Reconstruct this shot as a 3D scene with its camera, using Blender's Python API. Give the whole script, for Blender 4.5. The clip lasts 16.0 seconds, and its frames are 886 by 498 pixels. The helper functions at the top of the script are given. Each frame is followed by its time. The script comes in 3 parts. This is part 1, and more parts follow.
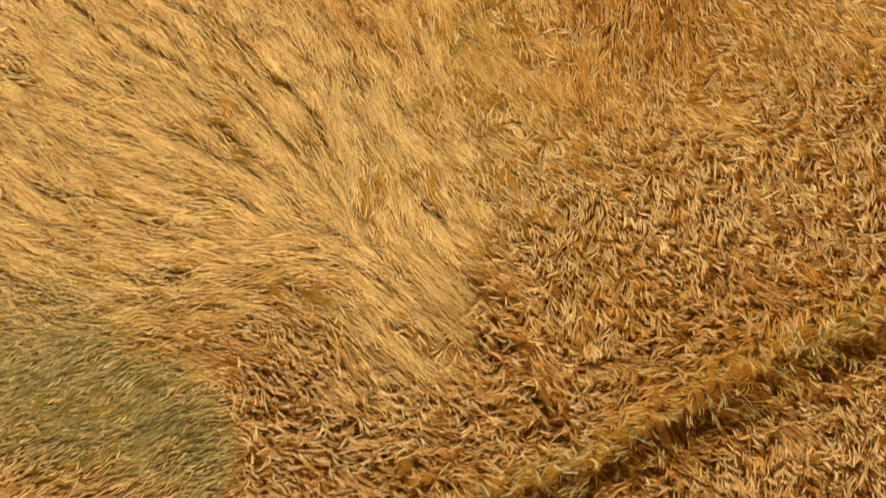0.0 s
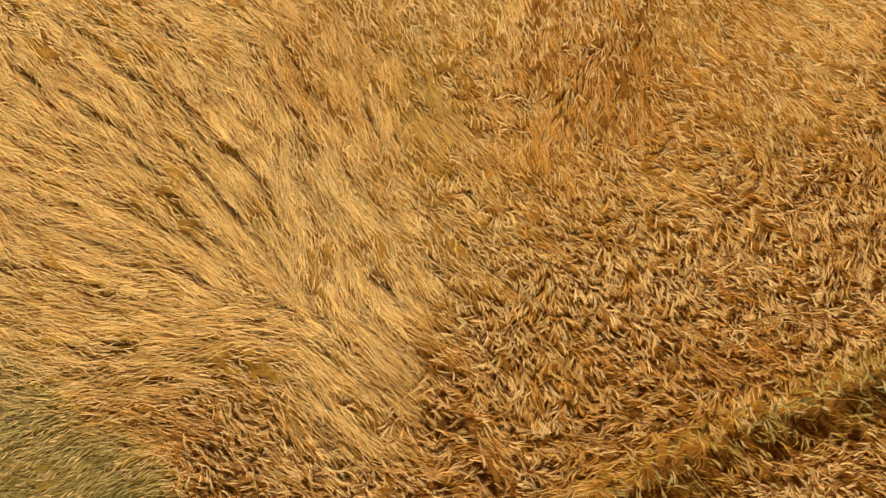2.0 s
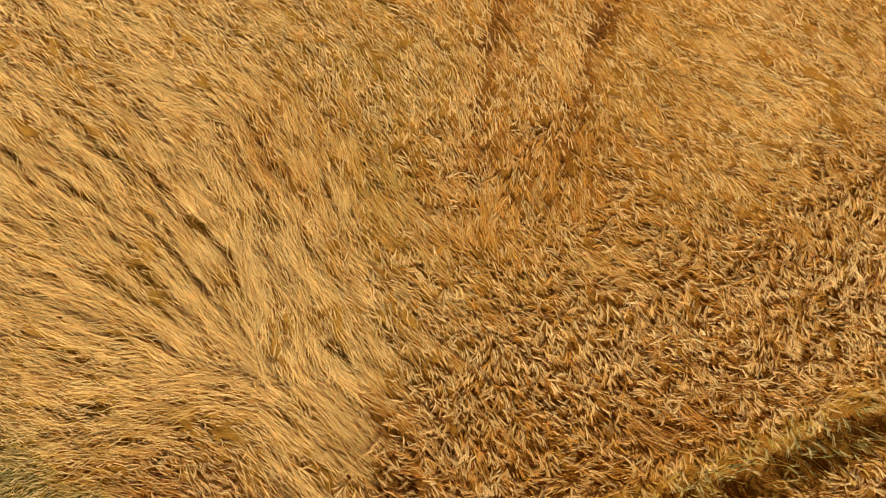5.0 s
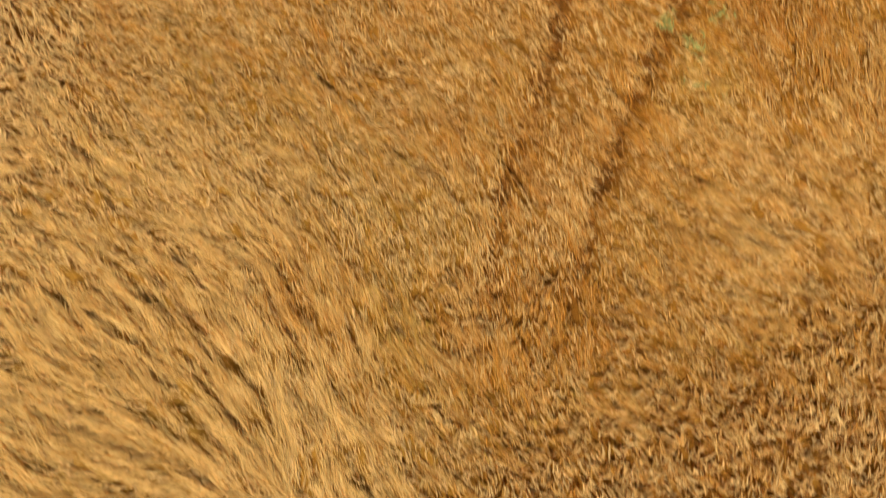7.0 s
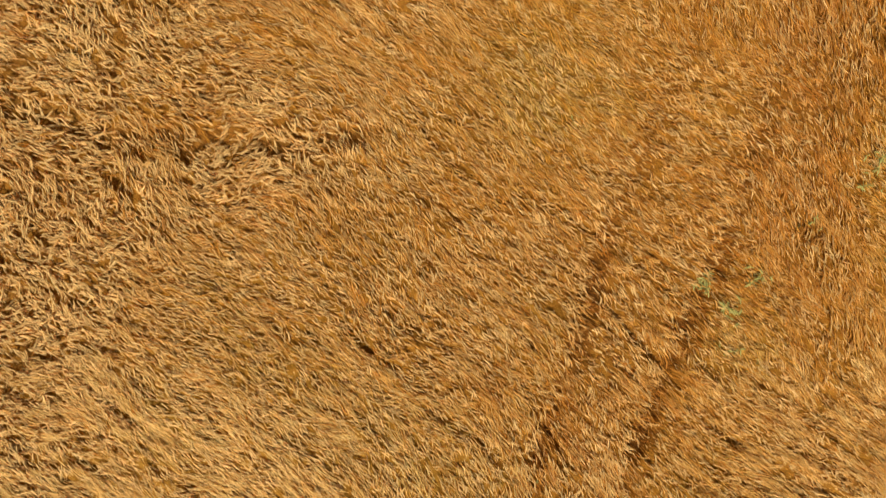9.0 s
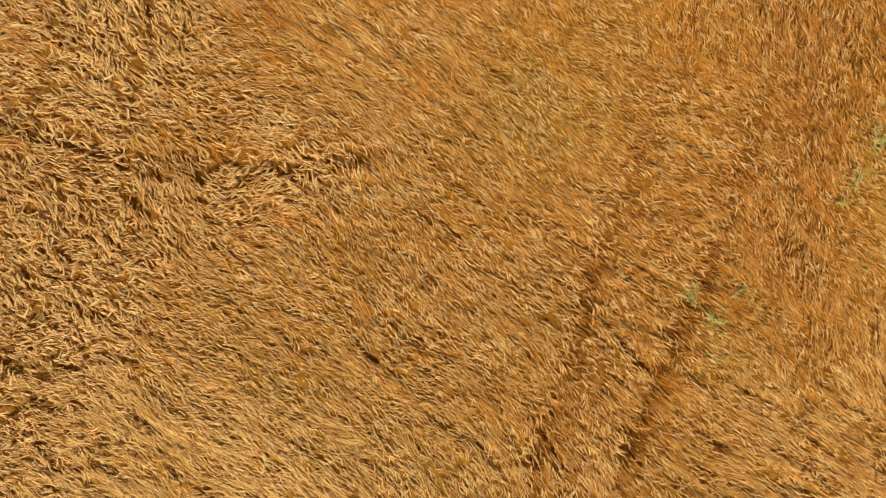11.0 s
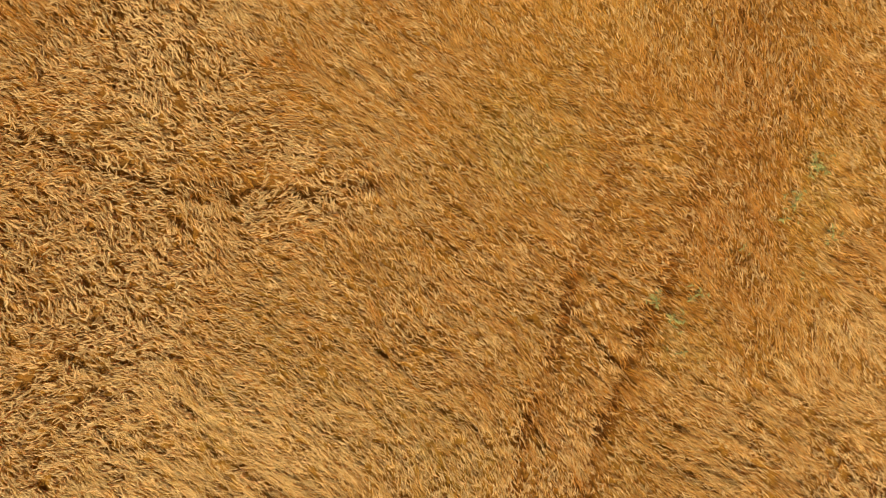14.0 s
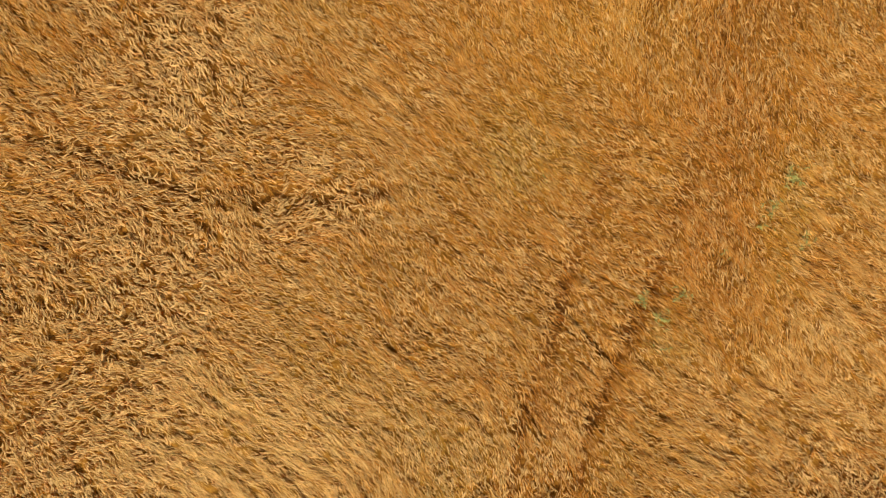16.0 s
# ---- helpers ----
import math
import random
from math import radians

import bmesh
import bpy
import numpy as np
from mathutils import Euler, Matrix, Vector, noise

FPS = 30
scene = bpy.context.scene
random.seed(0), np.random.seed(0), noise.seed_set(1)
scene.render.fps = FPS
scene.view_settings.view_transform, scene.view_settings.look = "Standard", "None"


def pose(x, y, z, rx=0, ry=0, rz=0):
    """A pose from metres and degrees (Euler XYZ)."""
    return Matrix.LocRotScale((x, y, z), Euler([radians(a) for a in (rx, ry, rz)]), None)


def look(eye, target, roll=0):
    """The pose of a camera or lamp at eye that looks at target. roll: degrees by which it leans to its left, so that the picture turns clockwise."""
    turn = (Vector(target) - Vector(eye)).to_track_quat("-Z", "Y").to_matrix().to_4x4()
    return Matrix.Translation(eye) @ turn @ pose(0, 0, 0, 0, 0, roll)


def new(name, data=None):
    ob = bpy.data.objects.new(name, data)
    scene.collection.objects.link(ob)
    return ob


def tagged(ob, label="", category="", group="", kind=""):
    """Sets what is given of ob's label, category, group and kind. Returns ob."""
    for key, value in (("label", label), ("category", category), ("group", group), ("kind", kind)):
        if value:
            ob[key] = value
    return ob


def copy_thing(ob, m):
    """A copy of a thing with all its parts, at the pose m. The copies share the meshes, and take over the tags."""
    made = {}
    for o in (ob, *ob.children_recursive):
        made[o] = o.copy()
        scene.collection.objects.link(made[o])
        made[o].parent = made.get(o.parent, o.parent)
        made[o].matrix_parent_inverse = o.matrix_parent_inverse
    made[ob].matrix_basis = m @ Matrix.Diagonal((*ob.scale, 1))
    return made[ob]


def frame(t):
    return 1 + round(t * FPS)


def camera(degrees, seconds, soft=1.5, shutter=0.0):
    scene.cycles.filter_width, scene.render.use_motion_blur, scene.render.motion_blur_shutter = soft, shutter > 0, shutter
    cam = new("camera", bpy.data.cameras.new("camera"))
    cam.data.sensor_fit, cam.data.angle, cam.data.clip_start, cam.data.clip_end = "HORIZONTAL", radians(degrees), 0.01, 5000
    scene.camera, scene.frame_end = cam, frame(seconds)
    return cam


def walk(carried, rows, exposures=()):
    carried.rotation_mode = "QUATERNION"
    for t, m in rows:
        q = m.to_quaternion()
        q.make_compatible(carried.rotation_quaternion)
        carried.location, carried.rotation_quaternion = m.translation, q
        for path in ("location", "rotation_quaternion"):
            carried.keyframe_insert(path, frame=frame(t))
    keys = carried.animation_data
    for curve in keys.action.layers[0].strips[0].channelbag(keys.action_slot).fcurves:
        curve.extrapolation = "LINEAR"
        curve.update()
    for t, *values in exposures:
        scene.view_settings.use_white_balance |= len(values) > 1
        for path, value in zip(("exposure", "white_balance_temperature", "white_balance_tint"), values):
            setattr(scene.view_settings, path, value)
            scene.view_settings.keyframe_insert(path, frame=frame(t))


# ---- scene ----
cam = camera(70, 16.0, soft=1.15, shutter=1.0)
PATH = [
    (0, pose(2.286, 0.019, 10.032, 6.911, -1.028, -0.063)),
    (0.5, pose(2.448, 0.484, 10.044, 6.591, -0.992, -0.040)),
    (1, pose(2.683, 0.838, 10.027, 6.284, -0.796, 0.018)),
    (1.5, pose(2.920, 1.097, 10.031, 6.033, -0.642, 0.069)),
    (2, pose(3.166, 1.312, 10.072, 5.845, -0.477, 0.087)),
    (2.5, pose(3.398, 1.553, 10.113, 5.651, -0.315, 0.125)),
    (3, pose(3.608, 1.848, 10.193, 5.374, -0.121, 0.172)),
    (3.5, pose(3.778, 2.153, 10.250, 5.032, -0.032, 0.212)),
    (3.7, pose(3.860, 2.263, 10.298, 4.918, -0.016, 0.217)),
    (5.8, pose(4.083, 2.945, 11.232, 5.361, 0.404, 0.551)),
    (6, pose(4.054, 3.174, 11.347, 5.216, 0.400, 0.580)),
    (6.5, pose(3.953, 3.979, 11.620, 4.731, 0.354, 0.623)),
    (7, pose(3.760, 5.200, 11.907, 4.017, 0.227, 0.684)),
    (7.5, pose(3.524, 6.762, 12.132, 3.023, 0.108, 0.717)),
    (8, pose(3.277, 8.429, 12.214, 1.977, 0.001, 0.723)),
    (8.5, pose(3.044, 9.960, 12.242, 1.173, -0.059, 0.649)),
    (9, pose(2.913, 10.787, 12.289, 0.721, -0.092, 0.633)),
    (9.2, pose(2.892, 10.925, 12.317, 0.577, -0.117, 0.605)),
    (11.3, pose(2.931, 11.106, 13.152, 0.696, 0.049, 0.331)),
    (11.5, pose(2.965, 11.141, 13.277, 0.663, 0.061, 0.280)),
    (12, pose(3.052, 11.237, 13.613, 0.543, 0.081, 0.096)),
    (12.5, pose(3.075, 11.326, 14.009, 0.391, 0.065, 0.003)),
    (13, pose(3.084, 11.407, 14.420, 0.260, 0.041, 0.022)),
    (13.5, pose(3.003, 11.448, 14.803, 0.193, 0.039, 0.092)),
    (14, pose(2.929, 11.447, 15.116, 0.172, 0.034, 0.180)),
    (14.5, pose(2.915, 11.431, 15.406, 0.125, 0.088, 0.241)),
    (15, pose(2.885, 11.436, 15.704, 0.063, 0.113, 0.323)),
    (15.5, pose(2.838, 11.507, 16.066, -0.003, 0.103, 0.347)),
    (16, pose(2.825, 11.589, 16.390, -0.031, 0.085, 0.378)),
]
EXPOSURES = ((0.0, 0.36, 6850, 12), (6.0, 0.36, 6850, 13), (9.0, 0.44, 6850, 14), (16.0, 0.42, 6850, 14))
walk(cam, PATH, EXPOSURES)

# ---- daylight: a clear sky and one sun ----
SUN_AZ, SUN_EL = radians(-96), radians(55)  # azimuth counted from +x towards +y
world = bpy.data.worlds.new("summer_sky")
scene.world = world
world.use_nodes = True
wn = world.node_tree
sky = wn.nodes.new("ShaderNodeTexSky")
sky.sky_type, sky.sun_disc = "NISHITA", False
sky.air_density, sky.dust_density, sky.ozone_density = 0.12, 6.0, 0.0  # a hazy harvest day
sky.sun_elevation, sky.sun_rotation = SUN_EL, radians(90) - SUN_AZ
wn.links.new(sky.outputs["Color"], wn.nodes["Background"].inputs["Color"])
wn.nodes["Background"].inputs["Strength"].default_value = 0.078
sun = new("sun", bpy.data.lights.new("sun", "SUN"))
sun.data.energy, sun.data.angle, sun.data.color = 4.0, radians(0.5), (1.0, 0.96, 0.90)
toward = Vector((math.cos(SUN_EL) * math.cos(SUN_AZ), math.cos(SUN_EL) * math.sin(SUN_AZ), math.sin(SUN_EL)))
sun.matrix_world = look(toward * 60 + Vector((3, 8, 0)), (3, 8, 0))

# ---- materials ----


def node(nt, kind, **values):
    n = nt.nodes.new(kind)
    for key, value in values.items():
        n.inputs[key.replace("_", " ")].default_value = value
    return n


def ramp(nt, stops):
    n = nt.nodes.new("ShaderNodeValToRGB")
    els = n.color_ramp.elements
    while len(els) < len(stops):
        els.new(0.5)
    for el, (at, rgb) in zip(els, stops):
        el.position, el.color = at, (*rgb, 1)
    return n


def mix_colour(nt, blend, factor, a, b):
    n = nt.nodes.new("ShaderNodeMix")
    n.data_type, n.blend_type = "RGBA", blend
    for slot, value in ((0, factor), (6, a), (7, b)):
        if hasattr(value, "links"):
            nt.links.new(value, n.inputs[slot])
        else:
            n.inputs[slot].default_value = value if slot == 0 else (*value, 1)
    return n.outputs[2]


def crop_material(name, stops, bleached, rough=0.55, translucent=0.3, deep=0.66, relief=0.0, gloss=0.12):
    """Dry cereal straw: colour from ripeness, bleaching and each stalk's own chance, with fine grain along it."""
    m = bpy.data.materials.new(name)
    m.use_nodes = True
    nt = m.node_tree
    bsdf = nt.nodes["Principled BSDF"]
    attr = {}
    for key in ("ripeness", "bleach", "chance"):
        attr[key] = nt.nodes.new("ShaderNodeAttribute")
        attr[key].attribute_name = key
    ripe = ramp(nt, stops)
    nt.links.new(attr["ripeness"].outputs["Fac"], ripe.inputs["Fac"])
    colour = mix_colour(nt, "MIX", attr["bleach"].outputs["Fac"], ripe.outputs["Color"], bleached)
    value = ramp(nt, ((0.0, (deep, deep - 0.04, deep - 0.08)), (0.3, (0.88, 0.86, 0.84)), (0.8, (1.06, 1.06, 1.05)), (1.0, (1.20, 1.20, 1.18))))
    nt.links.new(attr["chance"].outputs["Fac"], value.inputs["Fac"])
    colour = mix_colour(nt, "MULTIPLY", 1.0, colour, value.outputs["Color"])
    place = nt.nodes.new("ShaderNodeNewGeometry")
    grain = node(nt, "ShaderNodeTexNoise", Scale=60.0, Detail=3.0)
    nt.links.new(place.outputs["Position"], grain.inputs["Vector"])
    speck = ramp(nt, ((0.3, (0.74, 0.70, 0.66)), (0.6, (1.0, 1.0, 1.0)), (0.8, (1.1, 1.1, 1.1))))
    nt.links.new(grain.outputs["Fac"], speck.inputs["Fac"])
    colour = mix_colour(nt, "MULTIPLY", 0.8, colour, speck.outputs["Color"])
    nt.links.new(colour, bsdf.inputs["Base Color"])
    bsdf.inputs["Roughness"].default_value = rough
    bsdf.inputs["Specular IOR Level"].default_value = gloss
    if relief:  # tangled broken straws: streaks and pits a few centimetres across
        tangle = node(nt, "ShaderNodeTexNoise", Scale=34.0, Detail=5.0, Roughness=0.7, Distortion=1.5)
        nt.links.new(place.outputs["Position"], tangle.inputs["Vector"])
        bump = node(nt, "ShaderNodeBump", Strength=1.0, Distance=relief)
        nt.links.new(tangle.outputs["Fac"], bump.inputs["Height"])
        nt.links.new(bump.outputs["Normal"], bsdf.inputs["Normal"])
        # the low pits are darkened in the colour too, as shade among straws
        pit_shade = ramp(nt, ((0.36, (0.6, 0.56, 0.52)), (0.5, (0.92, 0.92, 0.92)), (0.66, (1.15, 1.15, 1.15))))
        nt.links.new(tangle.outputs["Fac"], pit_shade.inputs["Fac"])
        colour = mix_colour(nt, "MULTIPLY", 1.0, colour, pit_shade.outputs["Color"])
        nt.links.new(colour, bsdf.inputs["Base Color"])
    thin = nt.nodes.new("ShaderNodeBsdfTranslucent")
    deepened = mix_colour(nt, "MULTIPLY", 1.0, colour, (1.0, 0.76, 0.34))  # light that has passed through straw comes out amber
    nt.links.new(deepened, thin.inputs["Color"])
    both = node(nt, "ShaderNodeMixShader", Fac=translucent)
    nt.links.new(bsdf.outputs[0], both.inputs[1])
    nt.links.new(thin.outputs[0], both.inputs[2])
    nt.links.new(both.outputs[0], nt.nodes["Material Output"].inputs["Surface"])
    return m


STRAW_STOPS = ((0.0, (0.075, 0.095, 0.022)), (0.12, (0.155, 0.165, 0.038)), (0.28, (0.38, 0.315, 0.085)), (0.42, (0.53, 0.345, 0.052)), (0.55, (0.62, 0.328, 0.048)),
               (0.75, (0.56, 0.250, 0.032)), (1.0, (0.43, 0.150, 0.02)))
straw_mat = crop_material("dry_straw", STRAW_STOPS, (0.84, 0.640, 0.235), 0.5, 0.50, 0.74)
# brown mat: the warm shade between straws put into its colour
SHADED_STOPS = ((0.0, (0.09, 0.095, 0.018)), (0.3, (0.28, 0.165, 0.024)), (0.6, (0.30, 0.132, 0.016)), (0.8, (0.25, 0.100, 0.014)), (1.0, (0.16, 0.066, 0.012)))
mat_mat = crop_material("matted_straw", SHADED_STOPS, (0.44, 0.25, 0.045), 0.9, 0.0, relief=0.02, gloss=0.03)
ear_mat = crop_material("barley_ear", STRAW_STOPS, (0.84, 0.630, 0.25), 0.5, 0.50, 0.70)


def soil_material():
    m = bpy.data.materials.new("soil_with_straw_litter")
    m.use_nodes = True
    nt = m.node_tree
    bsdf = nt.nodes["Principled BSDF"]
    place = nt.nodes.new("ShaderNodeNewGeometry")
    big = node(nt, "ShaderNodeTexNoise", Scale=0.8, Detail=4.0)
    fine = node(nt, "ShaderNodeTexNoise", Scale=22.0, Detail=6.0)
    litter = node(nt, "ShaderNodeTexVoronoi", Scale=26.0)
    for n in (big, fine, litter):
        nt.links.new(place.outputs["Position"], n.inputs["Vector"])
    earth = ramp(nt, ((0.3, (0.065, 0.038, 0.02)), (0.7, (0.12, 0.07, 0.034))))
    nt.links.new(big.outputs["Fac"], earth.inputs["Fac"])
    bits = ramp(nt, ((0.34, (0.0, 0.0, 0.0)), (0.58, (1.0, 1.0, 1.0))))
    nt.links.new(fine.outputs["Fac"], bits.inputs["Fac"])
    colour = mix_colour(nt, "MIX", bits.outputs["Color"], earth.outputs["Color"], (0.22, 0.13, 0.045))
    nt.links.new(colour, bsdf.inputs["Base Color"])
    bsdf.inputs["Roughness"].default_value = 0.95
    bump = node(nt, "ShaderNodeBump", Strength=0.6, Distance=0.03)
    nt.links.new(litter.outputs["Distance"], bump.inputs["Height"])
    nt.links.new(bump.outputs["Normal"], bsdf.inputs["Normal"])
    return m


def leaf_material(name, low, high):
    m = bpy.data.materials.new(name)
    m.use_nodes = True
    nt = m.node_tree
    bsdf = nt.nodes["Principled BSDF"]
    place = nt.nodes.new("ShaderNodeNewGeometry")
    patch = node(nt, "ShaderNodeTexNoise", Scale=14.0, Detail=3.0)
    nt.links.new(place.outputs["Position"], patch.inputs["Vector"])
    tone = ramp(nt, ((0.3, low), (0.7, high)))
    nt.links.new(patch.outputs["Fac"], tone.inputs["Fac"])
    nt.links.new(tone.outputs["Color"], bsdf.inputs["Base Color"])
    bsdf.inputs["Roughness"].default_value = 0.7
    bsdf.inputs["Specular IOR Level"].default_value = 0.1
    return m


soil_mat = soil_material()
weed_mat = leaf_material("weed_leaf", (0.19, 0.185, 0.045), (0.30, 0.275, 0.075))

# ---- the lie of the field ----
rng = np.random.default_rng(11)
TABLE = rng.random((256, 256))


def lattice(x, y, scale, shift=0):
    """Smooth random field, 0 to 1, with features of about 1 / scale metres."""
    u, v = x * scale + 37.3 + 19 * shift, y * scale + 71.9 + 31 * shift
    i, j = np.floor(u).astype(int), np.floor(v).astype(int)
    a, b = u - i, v - j
    a, b = a * a * (3 - 2 * a), b * b * (3 - 2 * b)
    t = lambda p, q: TABLE[p % 256, q % 256]
    return (t(i, j) * (1 - a) + t(i + 1, j) * a) * (1 - b) + (t(i, j + 1) * (1 - a) + t(i + 1, j + 1) * a) * b


def rough_noise(x, y, scale, shift=0):
    return 0.55 * lattice(x, y, scale, shift) + 0.3 * lattice(x, y, scale * 2.1, shift + 3) + 0.15 * lattice(x, y, scale * 4.3, shift + 7)


def step(d, soft):
    return 1 / (1 + np.exp(-np.clip(d / soft, -30, 30)))


def blob(x, y, cx, cy, rx, ry, turn=0.0):
    """A soft oval patch with an uneven outline."""
    c, s = math.cos(radians(turn)), math.sin(radians(turn))
    u, v = ((x - cx) * c + (y - cy) * s) / rx, (-(x - cx) * s + (y - cy) * c) / ry
    r = np.sqrt(u * u + v * v) + 0.5 * (rough_noise(x, y, 0.9, 5) - 0.5)
    return step(1 - r, 0.19)


def lane(x, y, points, width):
    """1 on a winding line through the field, 0 away from it."""
    x = x + 0.34 * (rough_noise(x, y, 1.6, 2) - 0.5)
    y = y + 0.34 * (rough_noise(x, y, 1.6, 4) - 0.5)
    d = np.full(np.shape(x), 1e9)
    for (ax, ay), (bx, by) in zip(points, points[1:]):
        ex, ey = bx - ax, by - ay
        k = np.clip(((x - ax) * ex + (y - ay) * ey) / (ex * ex + ey * ey), 0, 1)
        d = np.minimum(d, np.hypot(x - ax - k * ex, y - ay - k * ey))
    return step(width - d, width * 0.42)


TRACK_WEST = ((4.3, 3.6), (4.5, 5.4), (4.7, 6.7), (5.1, 8.1), (5.5, 9.3), (5.9, 10.8), (6.6, 12.6), (7.3, 14.6), (8.1, 17.2), (8.6, 20))
TRACK_EAST = ((5.8, 3.8), (6.0, 5.2), (6.3, 6.3), (6.75, 7.6), (7.2, 8.8), (7.8, 10.0), (8.6, 12.2), (9.5, 15.2), (9.9, 17.2), (10.3, 20))
GRASS_RUT = ((0.5, -3.6), (3.2, -2.6), (4.5, -2.2), (5.3, -1.8), (6.0, -1.4), (6.9, -1.0), (7.7, -0.6), (8.6, -0.2), (10.6, 0.6), (14, 1.9))
CREASE = ((-11, 15.1), (-8.4, 14.5), (-6.6, 14.2), (-5.3, 13.8), (-3.7, 13.1), (-2.2, 12.9), (-0.4, 12.85), (0.9, 13.1), (1.6, 13.3))
STAND_X = (-8.0, -0.8, -0.7, 0.6, 1.8, 2.7, 3.0, 3.5, 4.5, 5.7, 7.1, 9.6, 11.0, 16.0)
STAND_Y = (-9.0, -9.0, -0.7, -0.6, -1.2, -1.0, 0.7, 1.5, 2.2, 2.9, 3.5, 4.2, 5.2, 6.4)
WEST_Y = (4.0, 7.0, 9.0, 11.0, 12.0, 13.0, 14.0, 15.0, 18.0, 22.0)
WEST_X = (-4.8, -3.9, -3.3, -2.4, 0.4, 1.2, -0.4, -1.4, -2.4, -3.0)


WEST, EAST, SOUTH, NORTH = -9.6, 15.2, -5.2, 19.4
CELL = 0.04
COLS, ROWS = int((EAST - WEST) / CELL) + 1, int((NORTH - SOUTH) / CELL) + 1
GRID_X, GRID_Y = np.meshgrid(WEST + CELL * np.arange(COLS), SOUTH + CELL * np.arange(ROWS), indexing="ij")


def sample(grid, x, y):
    """A gridded value at any place, smoothly between the cells."""
    u, v = np.clip((x - WEST) / CELL, 0, COLS - 1.001), np.clip((y - SOUTH) / CELL, 0, ROWS - 1.001)
    i, j = u.astype(int), v.astype(int)
    a, b = u - i, v - j
    return (grid[i, j] * (1 - a) + grid[i + 1, j] * a) * (1 - b) + (grid[i, j + 1] * (1 - a) + grid[i + 1, j + 1] * a) * b


def comb(scale, reach, shift, turn):
    """Random ridges that run along the lie of the straw, mean 0 and spread 1."""
    total = lattice(GRID_X, GRID_Y, scale, shift)
    for way in (1, -1):
        x, y = GRID_X.copy(), GRID_Y.copy()
        for _ in range(6):
            a = sample(turn, x, y)
            x, y = x + way * np.cos(a) * reach / 6, y + way * np.sin(a) * reach / 6
            total = total + lattice(x, y, scale, shift)
    return (total - total.mean()) / total.std()


def gridded(rule):
    """The same rule of the field, looked up from a grid."""
    grid = rule(GRID_X, GRID_Y)
    return lambda x, y: sample(grid, x, y)


def standing(x, y):
    """How far the crop still stands upright, with its ears nodding."""
    wx, wy = x + 0.9 * (rough_noise(x, y, 0.8, 1) - 0.5), y + 0.9 * (rough_noise(x, y, 0.8, 6) - 0.5)
    south = step(np.interp(wx, STAND_X, STAND_Y) - wy, 0.36)
    west = step(np.interp(wy, WEST_Y, WEST_X) - wx, 0.30) * (0.55 + 0.45 * step(rough_noise(x, y, 0.55, 9) - 0.42, 0.05))
    west = west * (1 - 0.8 * blob(x, y, -8.2, 16.8, 2.2, 1.6)) * (1 - 0.6 * blob(x, y, -9.0, 12.0, 1.4, 1.8))
    loose = 0.45 * blob(x, y, 4.9, 4.0, 2.6, 1.7, -5)
    return np.maximum(np.maximum(south, west), loose)


standing = gridded(standing)


def green_patch(x, y):
    wx, wy = x + 0.5 * (rough_noise(x, y, 1.3, 12) - 0.5), y + 0.5 * (rough_noise(x, y, 1.3, 13) - 0.5)
    top = np.interp(wx, (-9.0, -4.2, -3.3, -2.5, -2.1, -1.4, -0.75, -0.5), (1.6, 1.05, 0.8, 0.25, -0.4, -0.6, -1.0, -1.4))
    return step(top - wy, 0.13) * step(wy - np.interp(wx, (-6.0, -4.0, -2.3, -1.1), (-1.9, -2.0, -2.3, -2.6)), 0.1) * step(-0.68 - wx, 0.12)


green_patch = gridded(green_patch)


def smooth_lodged(x, y):
    """Where the straw lies long, pale and combed."""
    swirl = np.maximum(blob(x, y, -0.8, 2.9, 4.4, 2.6, 8), blob(x, y, -4.5, 3.2, 4.0, 3.0))
    swirl = np.maximum(swirl, blob(x, y, 1.7, 0.5, 1.3, 1.5))
    east = np.maximum(blob(x, y, 10.2, 7.0, 2.6, 2.0, -20), blob(x, y, 12.8, 10.6, 2.2, 4.2, -10))
    return np.clip(np.maximum(swirl, 0.45 * east) + 0.25 * blob(x, y, 1.8, 15.2, 2.0, 1.6, -40) + 0.25 * blob(x, y, -2.2, 7.0, 3.2, 1.3, -12), 0, 1)


smooth_lodged = gridded(smooth_lodged)


def wheel_tracks(x, y):
    fade = np.interp(y, (4.0, 5.2, 7.0, 10.2, 11.6, 20.0), (0.0, 0.5, 1.0, 1.0, 0.35, 0.35))
    tracks = fade * np.maximum(lane(x, y, TRACK_WEST, 0.16), 0.9 * lane(x, y, TRACK_EAST, 0.15))
    return tracks * np.clip(0.0 + 1.6 * rough_noise(x, y, 1.5, 15), 0.5, 0.9)


wheel_tracks = gridded(wheel_tracks)


